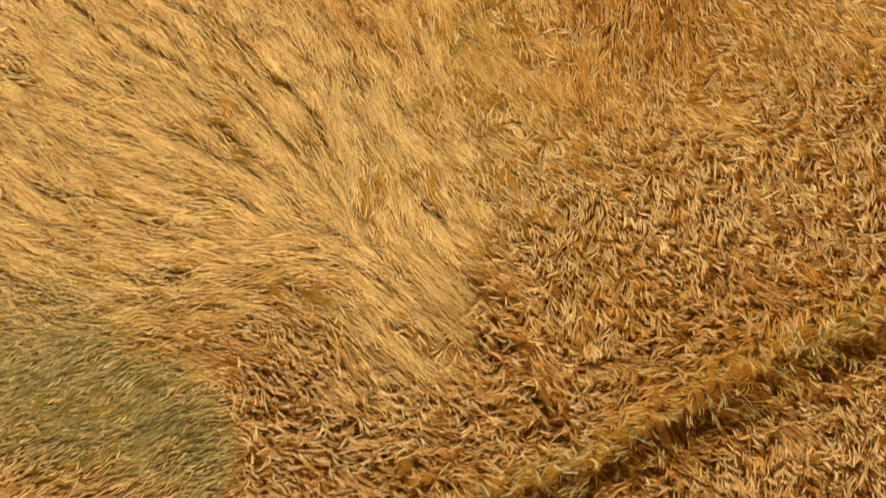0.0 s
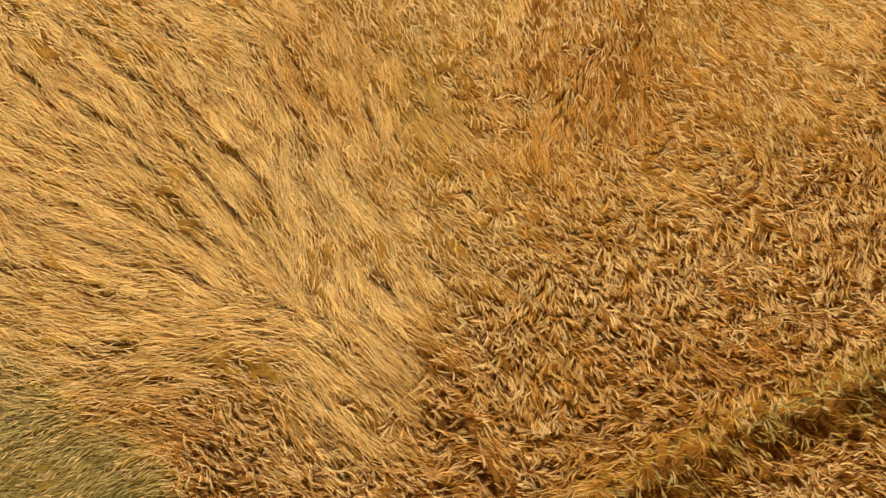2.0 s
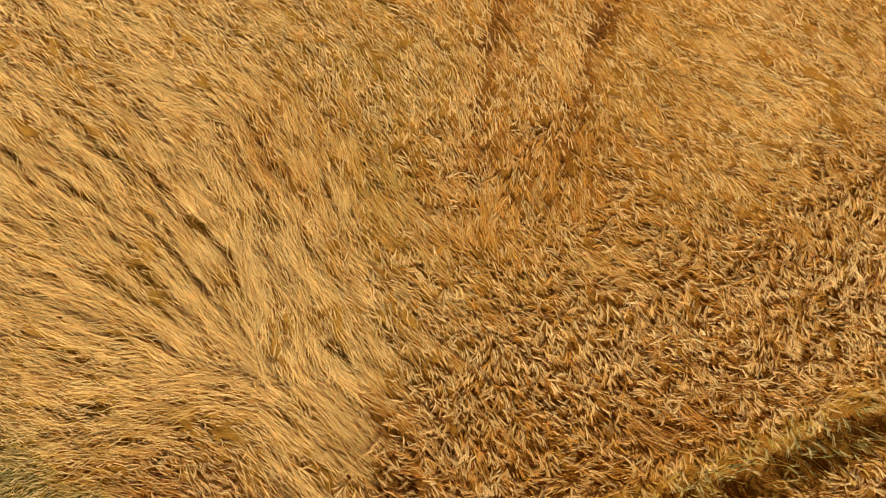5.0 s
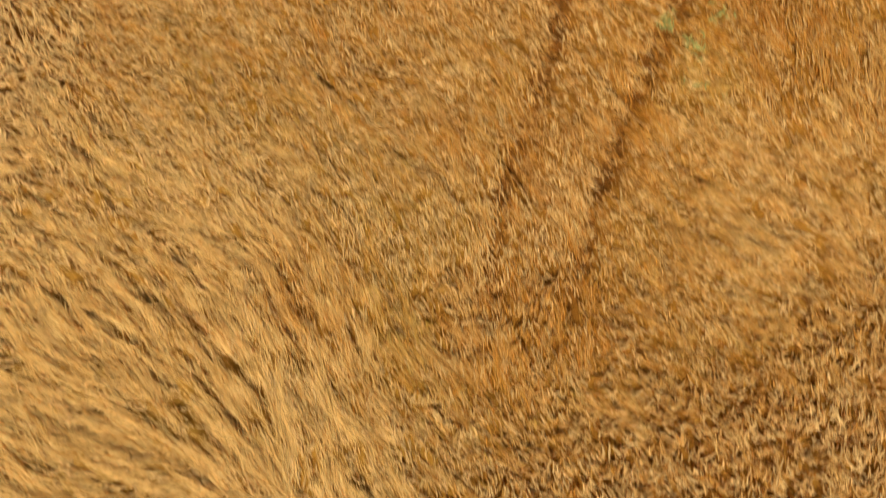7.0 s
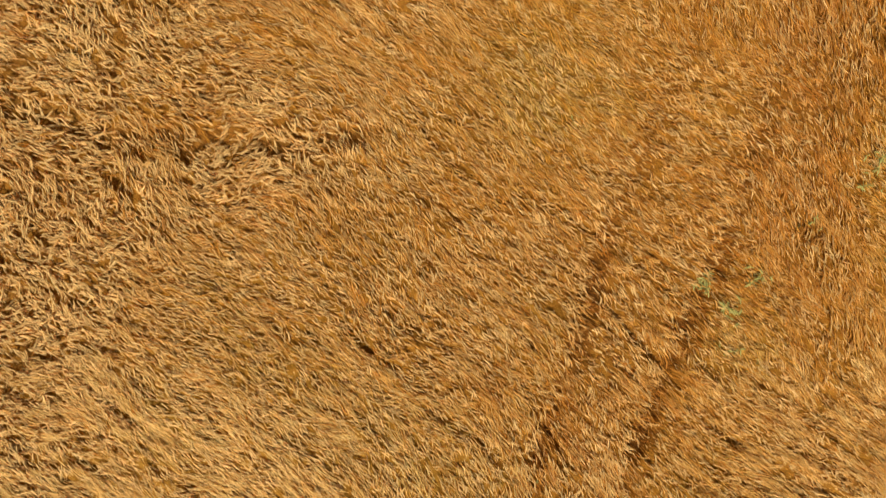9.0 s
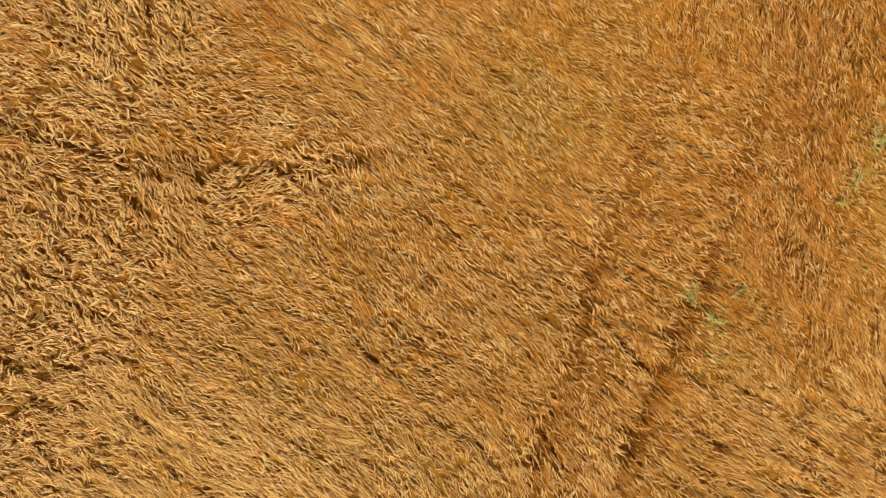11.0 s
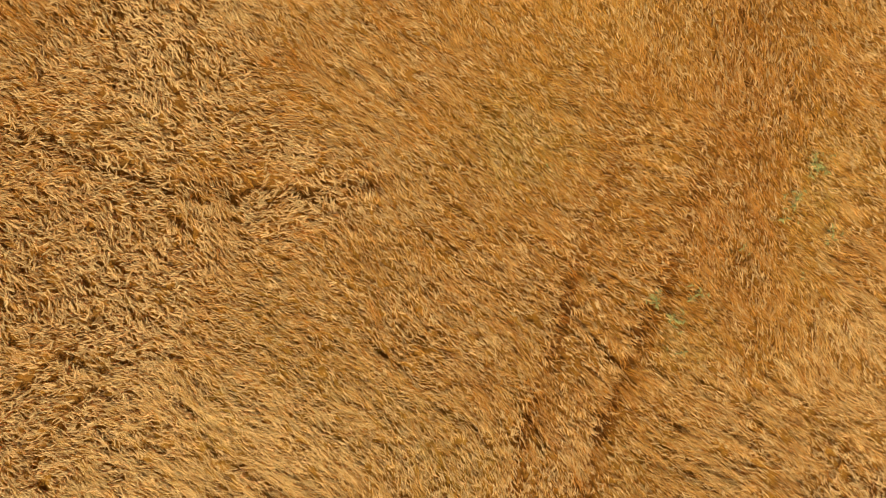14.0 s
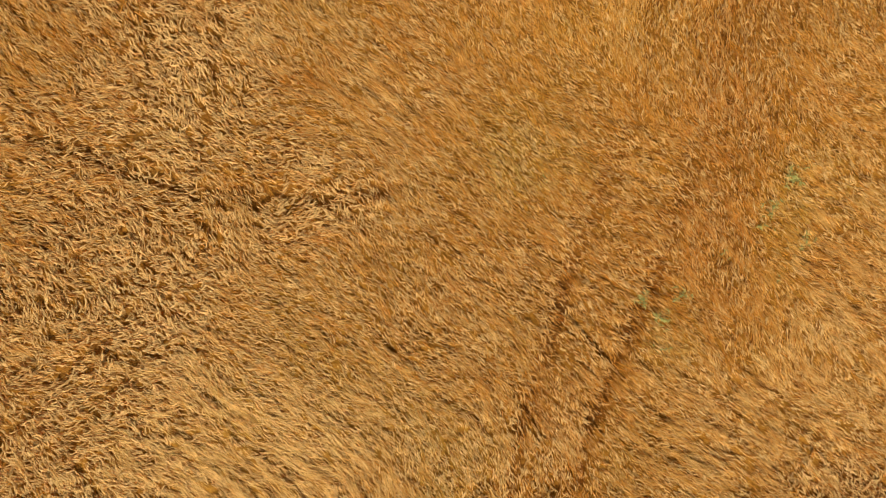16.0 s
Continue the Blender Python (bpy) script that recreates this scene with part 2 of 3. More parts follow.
def ruts(x, y):
    """Wheel tracks and gaps: how much of the crop is missing."""
    tracks = 0.85 * wheel_tracks(x, y)
    rut = lane(x, y, GRASS_RUT, 0.24) * np.clip(0.78 + 1.1 * (rough_noise(x, y, 0.9, 17) - 0.25), 0, 1)
    crease = lane(x, y, CREASE, 0.17) * np.clip(0.0 + 1.0 * rough_noise(x, y, 1.8, 19), 0, 0.55)
    crease = np.maximum(crease, 0.55 * lane(x, y, ((-5.3, 13.6), (-4.9, 15.0), (-4.5, 17.5)), 0.11))
    crease = np.maximum(crease, 0.55 * lane(x, y, ((-3.6, 13.1), (-3.0, 15.4), (-2.9, 17.5)), 0.11))
    crease = np.maximum(crease, 0.5 * lane(x, y, ((-8.4, 6.7), (-6.6, 8.5), (-5.0, 10.0)), 0.12))
    crease = np.maximum(crease, 0.5 * lane(x, y, ((-6.6, 6.6), (-5.6, 7.9), (-4.7, 9.2)), 0.11))
    gap = 0.55 * lane(x, y, ((2.85, 1.0), (3.25, 0.0), (3.6, -0.5), (3.95, -1.2)), 0.17)
    return np.clip(np.maximum(np.maximum(tracks, rut), np.maximum(crease, gap)), 0, 1)


ruts = gridded(ruts)

# x, y, heading of the straw in degrees: round the swirl, over the middle of the field, and in the north
SWIRL_LIE = ((-3.9, 4.9, -40), (-1.3, 5.0, -45), (0.9, 5.0, -58), (2.2, 4.7, -54), (-3.8, 3.9, -26), (-2.8, 3.9, -35), (-0.6, 4.1, -45), (1.1, 3.4, -60),
             (2.0, 3.1, -38), (-3.9, 2.9, -30), (-0.5, 3.0, -45), (0.9, 2.5, -60), (-2.0, 2.2, -21), (-0.6, 2.3, -40), (0.3, 2.3, -58), (1.55, 1.9, -97),
             (2.4, 1.7, -45), (-2.0, 1.35, -25), (-0.1, 1.1, -8), (-1.6, 1.0, -3), (0.4, 0.8, 15), (-3.0, 0.9, -16), (-1.2, 0.5, 10), (0.8, 0.3, -58),
             (2.0, 0.8, -48), (2.2, -0.2, -45), (1.3, -0.2, -56), (0.2, -0.3, -40), (-0.7, -0.2, -28), (-3.0, -1.2, 26), (-1.6, -1.3, 27), (0.0, -1.0, -25))
STAND_LIE = ((3.6, 4.2, -52), (5.4, 4.2, -66), (7.3, 5.0, -36), (8.5, 5.1, -28), (7.2, 3.7, -40), (3.3, 2.8, -50), (5.4, 1.9, -50), (6.7, 2.3, -25),
             (8.0, 2.6, -40), (9.0, 2.8, -60), (3.6, 0.6, -42), (5.0, 0.7, -50), (6.2, 1.0, -48), (7.5, 0.8, -30), (8.9, 0.7, -20), (4.4, -0.1, -60),
             (5.7, -0.2, -22), (5.2, -0.9, 20), (4.0, -1.0, -5), (7.0, 0.0, -40), (6.5, -1.4, -55), (8.2, -1.4, -42), (1.0, -1.4, -30), (3.1, -1.7, -15))
MIDDLE_LIE = ((-3.4, 6.8, -30), (-2.1, 7.5, -28), (-1.1, 8.3, -35), (0.5, 7.4, -42), (2.1, 6.3, -58), (3.4, 7.9, -38), (3.3, 5.5, -60), (2.3, 4.6, -68),
              (4.6, 5.4, -75), (5.6, 4.6, -80), (5.6, 7.4, -55), (4.7, 7.2, -72), (6.6, 6.4, -75), (9.1, 6.7, -38), (10.6, 6.9, -38), (8.0, 4.4, -50),
              (-4.7, 8.6, -10), (-3.0, 8.0, -58), (-1.7, 9.7, -26), (-0.3, 9.3, -32), (0.0, 7.0, -28), (2.0, 10.9, -50), (3.1, 8.4, -27), (4.7, 9.8, -38),
              (5.0, 8.9, -60), (7.1, 8.9, -62), (7.2, 7.3, -22), (7.9, 8.1, -22), (9.0, 8.2, -45), (10.0, 8.8, -60), (10.0, 7.2, -30), (9.0, 9.8, -24))
NORTH_LIE = ((-7.0, 16.6, -45), (-5.1, 15.4, -20), (-3.3, 15.6, -60), (-1.7, 16.6, -40), (-1.7, 15.1, -10), (-7.0, 14.3, -10), (-4.4, 13.5, -10), (-0.5, 13.1, 15),
             (-2.9, 12.6, -60), (0.6, 12.7, -58), (-0.2, 14.2, -30), (1.0, 16.1, -38), (2.3, 14.7, -36), (2.3, 12.8, -40), (3.8, 14.0, -42), (4.7, 16.6, -50),
             (5.8, 15.8, -30), (6.5, 16.6, -60), (8.1, 16.9, -75), (6.9, 12.3, -35), (8.6, 13.4, -30), (8.8, 15.9, -70), (10.6, 15.0, -75), (9.9, 13.0, -60),
             (12.4, 16.7, -60), (12.9, 15.6, -25), (12.7, 13.7, -40), (12.0, 12.0, -35), (-5.8, 11.9, -35), (10.0, 10.3, -70), (6.3, 10.2, -34), (-4.7, 10.5, -40))


def heading(x, y):
    total_x, total_y = np.full(np.shape(x), 1e-4 * math.cos(radians(-42))), np.full(np.shape(x), 1e-4 * math.sin(radians(-42)))
    for places, reach in ((SWIRL_LIE, 0.5), (STAND_LIE, 0.6), (MIDDLE_LIE, 0.7), (NORTH_LIE, 0.8)):
        for cx, cy, a in places:
            w = np.exp(-((x - cx) ** 2 + (y - cy) ** 2) / (2 * reach * reach))
            total_x += w * math.cos(radians(a))
            total_y += w * math.sin(radians(a))
    return np.arctan2(total_y, total_x) + radians(26) * (rough_noise(x, y, 0.9, 20) - 0.5)


heading = gridded(heading)


def surface_grid():
    """Height of the crop's surface over the soil, with combed ridges, dark creases, ruts and clumps."""
    x, y = GRID_X, GRID_Y
    turn = heading(x, y)
    up, combed, green = standing(x, y), smooth_lodged(x, y), green_patch(x, y)
    h = 0.42 + 0.13 * up - 0.05 * combed - 0.12 * green
    h = h + 0.20 * (rough_noise(x, y, 0.5, 22) - 0.5) + 0.12 * (rough_noise(x, y, 2.2, 23) - 0.5) * (0.3 + 0.7 * up)
    broad, narrow = comb(4.6, 0.60, 61, turn), comb(10.0, 0.30, 67, turn)
    lying = (1 - 0.75 * up) * (1 - 0.5 * green)
    h = h + lying * ((0.024 + 0.020 * combed) * np.clip(broad, -0.9, 1.2) + 0.018 * np.clip(narrow, -1.5, 1.6))
    h = h - lying * 0.09 * HOLLOW
    return np.maximum(h * (1 - 0.45 * ruts(x, y)), 0.06)


def hollow_grid():
    """Long dark hollows between the laid bundles."""
    x, y = GRID_X, GRID_Y
    turn = heading(x, y)
    long, short = comb(13.0, 0.42, 81, turn), comb(15.0, 0.26, 83, turn)
    often = 0.10 + 0.9 * rough_noise(x, y, 0.7, 85)
    often = often + 0.95 * blob(x, y, -1.1, 3.4, 2.2, 1.3, -32) + 0.6 * blob(x, y, 0.9, 4.8, 1.8, 0.9, -35) + 0.5 * blob(x, y, -2.6, 6.4, 2.4, 0.9, -30)
    often = often + 0.7 * blob(x, y, 2.6, 15.0, 1.6, 2.4, 10) + 0.7 * blob(x, y, 12.8, 13.0, 1.6, 3.0) + 0.4 * blob(x, y, 9.8, 7.0, 1.8, 1.6) + 0.3 * blob(x, y, 2.0, 10.0, 2.0, 1.0, -40)
    often = often - 0.6 * blob(x, y, -4.2, 2.4, 1.4, 1.6) - 0.45 * blob(x, y, -1.6, 1.6, 2.4, 0.8) - 0.5 * blob(x, y, 0.9, 2.7, 0.5, 1.0, 30) - 0.5 * blob(x, y, 1.5, 0.2, 1.2, 1.0)
    often = np.clip(often, 0, 1.6)
    mask = np.maximum(step(long - 2.45 + 0.85 * often, 0.14), 0.7 * step(short - 2.6 + 0.8 * often, 0.18))
    return mask * (1 - 0.85 * standing(x, y)) * (1 - 0.6 * green_patch(x, y))


HOLLOW = hollow_grid()
SURFACE = surface_grid()


def hollow(x, y):
    return sample(HOLLOW, x, y)


def canopy(x, y):
    return sample(SURFACE, x, y)


def ripeness(x, y):
    r = 0.55 + 0.07 * step(y - 6.5, 1.0) + 0.10 * standing(x, y) - 0.05 * smooth_lodged(x, y) + 0.22 * (rough_noise(x, y, 0.45, 25) - 0.5)
    r = r + 0.06 * blob(x, y, 10.2, 14.5, 1.2, 5.5, -4) + 0.05 * blob(x, y, 9.6, 11.2, 1.3, 1.6)
    r = r + 0.09 * blob(x, y, 5.6, 7.4, 0.8, 3.4, -16) + 0.22 * blob(x, y, 13.4, 5.2, 1.4, 1.6) + 0.14 * blob(x, y, -0.5, -0.4, 1.2, 0.6)
    r = r - 0.14 * blob(x, y, -2.4, 7.6, 1.3, 0.6, -35) - 0.10 * blob(x, y, 4.9, 14.0, 1.2, 1.6) - 0.10 * blob(x, y, 8.5, 9.7, 0.9, 1.2)
    r = r - 0.12 * blob(x, y, 11.4, 12.4, 0.7, 1.8) - 0.10 * blob(x, y, 2.9, 4.8, 0.6, 1.4, 10) - 0.08 * blob(x, y, 0.3, 8.2, 3.8, 1.5, -30)
    r = r - 0.32 * green_patch(x, y) - 0.60 * lane(x, y - 0.08, GRASS_RUT, 0.34) * (0.2 + 1.1 * rough_noise(x, y, 1.2, 27))
    r = r + 0.10 * wheel_tracks(x, y)
    return np.clip(r, 0.02, 1)


ripeness = gridded(ripeness)


def bleaching(x, y):
    b = 0.20 + 0.26 * blob(x, y, -2.3, 6.8, 5.8, 2.4, -10) + 0.32 * blob(x, y, -2.0, 3.0, 4.4, 2.4) + 0.52 * smooth_lodged(x, y) + 0.25 * standing(x, y) + 0.5 * (rough_noise(x, y, 0.6, 29) - 0.5)
    b = b + 0.25 * blob(x, y, -3.4, 3.5, 3.0, 1.6) + 0.30 * blob(x, y, 0.6, 3.0, 0.8, 1.9, 32) + 0.20 * blob(x, y, -3.6, 14.4, 1.8, 1.4) + 0.22 * blob(x, y, -4.6, 9.2, 1.4, 2.6)
    b = b + 0.22 * blob(x, y, -0.8, 12.45, 2.0, 0.3) + 0.2 * blob(x, y, 1.8, 1.9, 0.5, 0.5) + 0.15 * blob(x, y, -2.6, -2.6, 2.4, 0.4)
    b = b - 0.30 * blob(x, y, 10.2, 14.5, 1.2, 5.5, -4) - 0.12 * blob(x, y, 6.4, 4.8, 3.6, 2.0) - 0.20 * blob(x, y, 10.4, 12.4, 1.8, 2.4) + 0.10 * blob(x, y, 9.6, 8.0, 2.6, 1.6) - 0.10 * blob(x, y, 9.4, 9.6, 1.4, 1.2) + 0.08 * green_patch(x, y)
    b = b + 0.12 * standing(x, y) * step(y - 8, 1.0) * step(2 - x, 0.5)
    b = b + 0.12 * blob(x, y, 12.8, 12.0, 1.4, 3.2) + 0.10 * blob(x, y, 11.2, 8.0, 2.2, 1.8, -20) + 0.25 * blob(x, y, -2.5, 7.4, 3.6, 1.6, -8) - 0.20 * blob(x, y, 8.6, 8.0, 3.4, 1.3) - 0.14 * blob(x, y, 11.4, 11.6, 2.4, 4.0)
    b = b - 0.40 * blob(x, y, 1.3, 4.9, 2.2, 1.0, -12) - 0.20 * blob(x, y, 4.8, 4.1, 2.2, 1.4) - 0.22 * blob(x, y, 7.0, 16.4, 3.4, 1.8) - 0.18 * blob(x, y, 6.8, 0.6, 3.2, 1.6, 20)
    b = b + 0.10 * blob(x, y, 1.5, 8.2, 6.0, 2.4)
    b = b - 0.16 * step(y - 12.0, 1.0) * step(x - 3.0, 1.0)
    b = b - 0.4 * lane(x, y, GRASS_RUT, 0.5) - 0.4 * wheel_tracks(x, y)
    return np.clip(b, 0, 0.95)


bleaching = gridded(bleaching)

# ---- mesh building ----


def mesh_object(name, verts, faces, sides, material, values):
    """One mesh from arrays: all faces have the same number of sides; values: named numbers for each vertex."""
    me = bpy.data.meshes.new(name)
    n = len(faces)
    me.vertices.add(len(verts))
    me.vertices.foreach_set("co", np.ascontiguousarray(verts, dtype=np.float32).ravel())
    me.loops.add(n * sides)
    me.loops.foreach_set("vertex_index", np.ascontiguousarray(faces, dtype=np.int32).ravel())
    me.polygons.add(n)
    me.polygons.foreach_set("loop_start", np.arange(0, n * sides, sides, dtype=np.int32))
    me.update(calc_edges=True)
    for key, data in values.items():
        me.attributes.new(key, "FLOAT", "POINT").data.foreach_set("value", np.ascontiguousarray(data, dtype=np.float32))
    me.materials.append(material)
    return new(name, me)


def ribbons(line, width, roll):
    """Blades along the lines (n, k, 3): a strip of quads each, turned about its own length by roll."""
    n, k, _ = line.shape
    along = np.gradient(line, axis=1)
    along /= np.linalg.norm(along, axis=2, keepdims=True) + 1e-9
    flat = np.cross(along, np.array((0, 0, 1.0)))
    flat /= np.linalg.norm(flat, axis=2, keepdims=True) + 1e-9
    lift = np.cross(flat, along)
    side = flat * np.cos(roll)[:, None, None] + lift * np.sin(roll)[:, None, None]
    half = side * (width / 2)[:, :, None]
    verts = np.stack((line - half, line + half), axis=2).reshape(-1, 3)
    at = (np.arange(n)[:, None] * 2 * k + 2 * np.arange(k - 1)[None]).ravel()[:, None]
    return verts, at + np.array((0, 1, 3, 2))


def tubes(line, width, sides=3):
    """Spindles along the lines (n, k, 3) with that many sides."""
    n, k, _ = line.shape
    along = np.gradient(line, axis=1)
    along /= np.linalg.norm(along, axis=2, keepdims=True) + 1e-9
    flat = np.cross(along, np.array((0, 0, 1.0)))
    flat /= np.linalg.norm(flat, axis=2, keepdims=True) + 1e-9
    lift = np.cross(flat, along)
    ring = []
    for a in range(sides):
        w = 2 * math.pi * (a + 0.25) / sides
        ring.append(line + (flat * math.cos(w) + 0.7 * lift * math.sin(w)) * (width / 2)[:, :, None])
    verts = np.stack(ring, axis=2).reshape(-1, 3)
    start = (np.arange(n)[:, None] * sides * k + sides * np.arange(k - 1)[None]).ravel()[:, None, None]
    a = np.arange(sides)
    quad = np.stack((a, (a + 1) % sides, (a + 1) % sides + sides, a + sides), axis=1)[None]
    return verts, (start + quad).reshape(-1, 4)


def thinned(x, y):
    """The crop thins out at the edges of the plot, where it meets the rest of the field."""
    inner = (x > -9.0) & (x < 14.6) & (y > -3.5) & (y < 18.7) & ((y > 4.6) | ((x > -5.6) & (x < 12.4)))
    return keep(inner | (rng.random(len(x)) < 0.3), x, y)


def scatter(per_square_metre):
    n = int((EAST - WEST) * (NORTH - SOUTH) * per_square_metre)
    return thinned(rng.uniform(WEST, EAST, n), rng.uniform(SOUTH, NORTH, n))


def scatter_even(per_square_metre):
    """The same, but evenly: one place in each square of a jittered grid."""
    cell = 1 / math.sqrt(per_square_metre)
    x, y = np.meshgrid(np.arange(WEST, EAST, cell), np.arange(SOUTH, NORTH, cell), indexing="ij")
    x, y = x.ravel(), y.ravel()
    return thinned(x + rng.uniform(-0.6, 0.6, len(x)) * cell, y + rng.uniform(-0.6, 0.6, len(y)) * cell)


def keep(mask, *arrays):
    return [a[mask] for a in arrays]


# ---- ground: one sheet to the horizon, finely gridded under the crop ----
def build_ground():
    fine_x, fine_y = np.linspace(WEST - 2, EAST + 2, 150), np.linspace(SOUTH - 2, NORTH + 2, 150)
    out = np.array((-2500, -800, -250, -90, -40.0))
    xs = np.concatenate((out, fine_x, -out[::-1]))
    ys = np.concatenate((out, fine_y, -out[::-1]))
    gx, gy = np.meshgrid(xs, ys, indexing="ij")
    near = step(30 - np.hypot(gx - 3, gy - 7), 2)
    gz = near * (0.06 * (rough_noise(gx, gy, 1.2, 40) - 0.5) - 0.05 * ruts(gx, gy)) - 0.03
    a, b = len(xs), len(ys)
    i = (np.arange(a - 1)[:, None] * b + np.arange(b - 1)[None]).ravel()[:, None]
    ob = mesh_object("ground", np.stack((gx, gy, gz), -1).reshape(-1, 3), i + np.array((0, b, b + 1, 1)), 4, soil_mat, {})
    return tagged(ob, "bare brown field soil strewn with straw litter", "ground", kind="structure")


build_ground()


# ---- straw mat: a brown layer under the ears, the gaps' shade in its colour ----
def build_mat():
    xs, ys = np.arange(WEST + 0.1, EAST - 0.1, 0.066), np.arange(SOUTH + 0.1, NORTH - 0.1, 0.066)
    x, y = np.meshgrid(xs, ys, indexing="ij")
    x, y = x + rng.uniform(-0.02, 0.02, x.shape), y + rng.uniform(-0.02, 0.02, x.shape)
    up = standing(x, y)
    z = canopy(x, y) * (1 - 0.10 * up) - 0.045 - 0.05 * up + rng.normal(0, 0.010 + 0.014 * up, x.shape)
    rut_mask = ruts(x, y)
    z = np.maximum(z - 0.16 * rut_mask - 0.07 * hollow(x, y), 0.0)
    b = len(ys)
    i = (np.arange(len(xs) - 1)[:, None] * b + np.arange(b - 1)[None]).ravel()
    bare = rut_mask.ravel() + rng.normal(0, 0.10, rut_mask.size) > 1.2
    i = i[~(bare[i] | bare[i + b + 1])][:, None]
    # browner in tracks, rut and creases: rotted straw, with shade put into colour
    values = {"ripeness": np.clip(ripeness(x, y) + 0.6 * rut_mask + rng.normal(0, 0.05, x.shape), 0, 1).ravel(), "bleach": (0.4 * bleaching(x, y)).ravel(),
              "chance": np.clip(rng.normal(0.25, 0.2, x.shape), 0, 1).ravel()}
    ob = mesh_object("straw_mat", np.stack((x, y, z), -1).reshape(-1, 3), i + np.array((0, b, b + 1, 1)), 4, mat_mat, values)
    return tagged(ob, "matted layer of tangled brown straw over the soil, coloured as the shade between ears", "straw", kind="stuff")


build_mat()


# ---- the same field going on beyond the part that is walked over ----
def build_far_field():
    out = np.concatenate((np.arange(-46, 50, 0.6),))
    x, y = np.meshgrid(out + 3, out + 7, indexing="ij")
    inside = (x > WEST + 0.6) & (x < EAST - 0.6) & (y > SOUTH + 0.6) & (y < NORTH - 0.6)
    z = 0.30 + 0.22 * (rough_noise(x, y, 0.5, 22) - 0.5) + rng.normal(0, 0.03, x.shape)
    z = np.where(inside, -0.4, z)
    b = len(out)
    i = (np.arange(b - 1)[:, None] * b + np.arange(b - 1)[None]).ravel()
    hidden = inside.ravel()
    i = i[~(hidden[i] & hidden[i + 1] & hidden[i + b] & hidden[i + b + 1])][:, None]
    values = {"ripeness": 0.5 + 0.25 * rough_noise(x, y, 0.45, 25).ravel(), "bleach": 0.6 * rough_noise(x, y, 0.6, 29).ravel(), "chance": rng.random(x.size)}
    ob = mesh_object("barley_field", np.stack((x, y, z), -1).reshape(-1, 3), i + np.array((0, b, b + 1, 1)), 4, straw_mat, values)
    return tagged(ob, "ripe golden barley field stretching away on all sides", "barley", kind="stuff")


build_far_field()


# ---- lodged barley: bundles of long straw pressed over by the wind ----
def build_lodged():
    cx, cy = scatter(20)
    lying = (0.22 + 0.78 * np.maximum(smooth_lodged(cx, cy), 0.7 * green_patch(cx, cy))) * (1 - 0.75 * standing(cx, cy))
    cx, cy = keep(rng.random(len(cx)) < lying * (1 - 0.9 * ruts(cx, cy)), cx, cy)
    combed, green = smooth_lodged(cx, cy), green_patch(cx, cy)
    turn = heading(cx, cy) + rng.normal(0, 1, len(cx)) * (0.22 - 0.10 * combed)
    height, pale = rng.normal(0.004, 0.022, len(cx)), rng.normal(0, 0.14, len(cx))
    per = 44
    n = len(cx) * per
    rep = lambda a: np.repeat(a, per)
    combed, green, turn, height, pale = rep(combed), rep(green), rep(turn), rep(height), rep(pale)
    reach = (0.30 + 0.08 * combed - 0.12 * green) * rng.uniform(0.65, 1.3, n)
    ux, uy = np.cos(turn), np.sin(turn)
    off_u, off_v = rng.normal(0, 0.16, n), rng.normal(0, 0.07, n)
    sx, sy = rep(cx) + ux * off_u - uy * off_v, rep(cy) + uy * off_u + ux * off_v
    own = turn + rng.normal(0, 0.17, n)
    shade_straw = rng.random(n) < 0.36 - 0.18 * combed  # lower straw made brown: the shade between bundles put into its colour
    depth = np.minimum(rng.exponential(0.012, n), 0.1) + 0.026 * shade_straw
    bend = rng.normal(0, 0.35, n)
    there = rng.random(n) < 1 - 0.95 * np.maximum(ruts(sx, sy), 0.8 * ruts(sx + 0.3 * reach * ux, sy + 0.3 * reach * uy)) - 0.88 * hollow(sx, sy)
    combed, green, height, pale, shade_straw, reach, sx, sy, own, depth, bend = keep(there, combed, green, height, pale, shade_straw, reach, sx, sy, own, depth, bend)
    n = len(sx)
    k = 4
    t = np.linspace(0, 1, k)[None]
    ang = own[:, None] + bend[:, None] * (t - 0.5)
    stepx, stepy = np.cos(ang) * reach[:, None] / (k - 1), np.sin(ang) * reach[:, None] / (k - 1)
    px = sx[:, None] + np.cumsum(stepx, 1) - 0.55 * np.cos(own)[:, None] * reach[:, None]
    py = sy[:, None] + np.cumsum(stepy, 1) - 0.55 * np.sin(own)[:, None] * reach[:, None]
    arch = rng.uniform(0.0, 0.06, n) * (1.25 - 0.6 * combed)
    tip = rng.normal(0.0, 0.02, n)
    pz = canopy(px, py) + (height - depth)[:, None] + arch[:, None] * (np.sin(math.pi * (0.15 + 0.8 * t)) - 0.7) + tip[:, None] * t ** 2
    pz = np.maximum(pz, 0.02)
    size = rng.uniform(0.008, 0.014, n) * (1 - 0.15 * green)
    width = size[:, None] * np.array((0.5, 0.8, 1.25, 0.15))[None]
    verts, faces = ribbons(np.stack((px, py, pz), -1), width, rng.normal(0, 0.5, n))
    whole = lambda a: np.repeat(a, 2 * k)
    values = {"ripeness": whole(np.clip(ripeness(sx, sy) + 0.14 * shade_straw * (1 - green) + rng.normal(0, 0.05, n), 0, 1)),
              "bleach": whole(np.clip(bleaching(sx, sy) + pale + 0.08 - 0.65 * shade_straw + rng.normal(0, 0.12, n), 0, 1)), "chance": whole(rng.random(n))}
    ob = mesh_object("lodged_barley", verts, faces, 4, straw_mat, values)
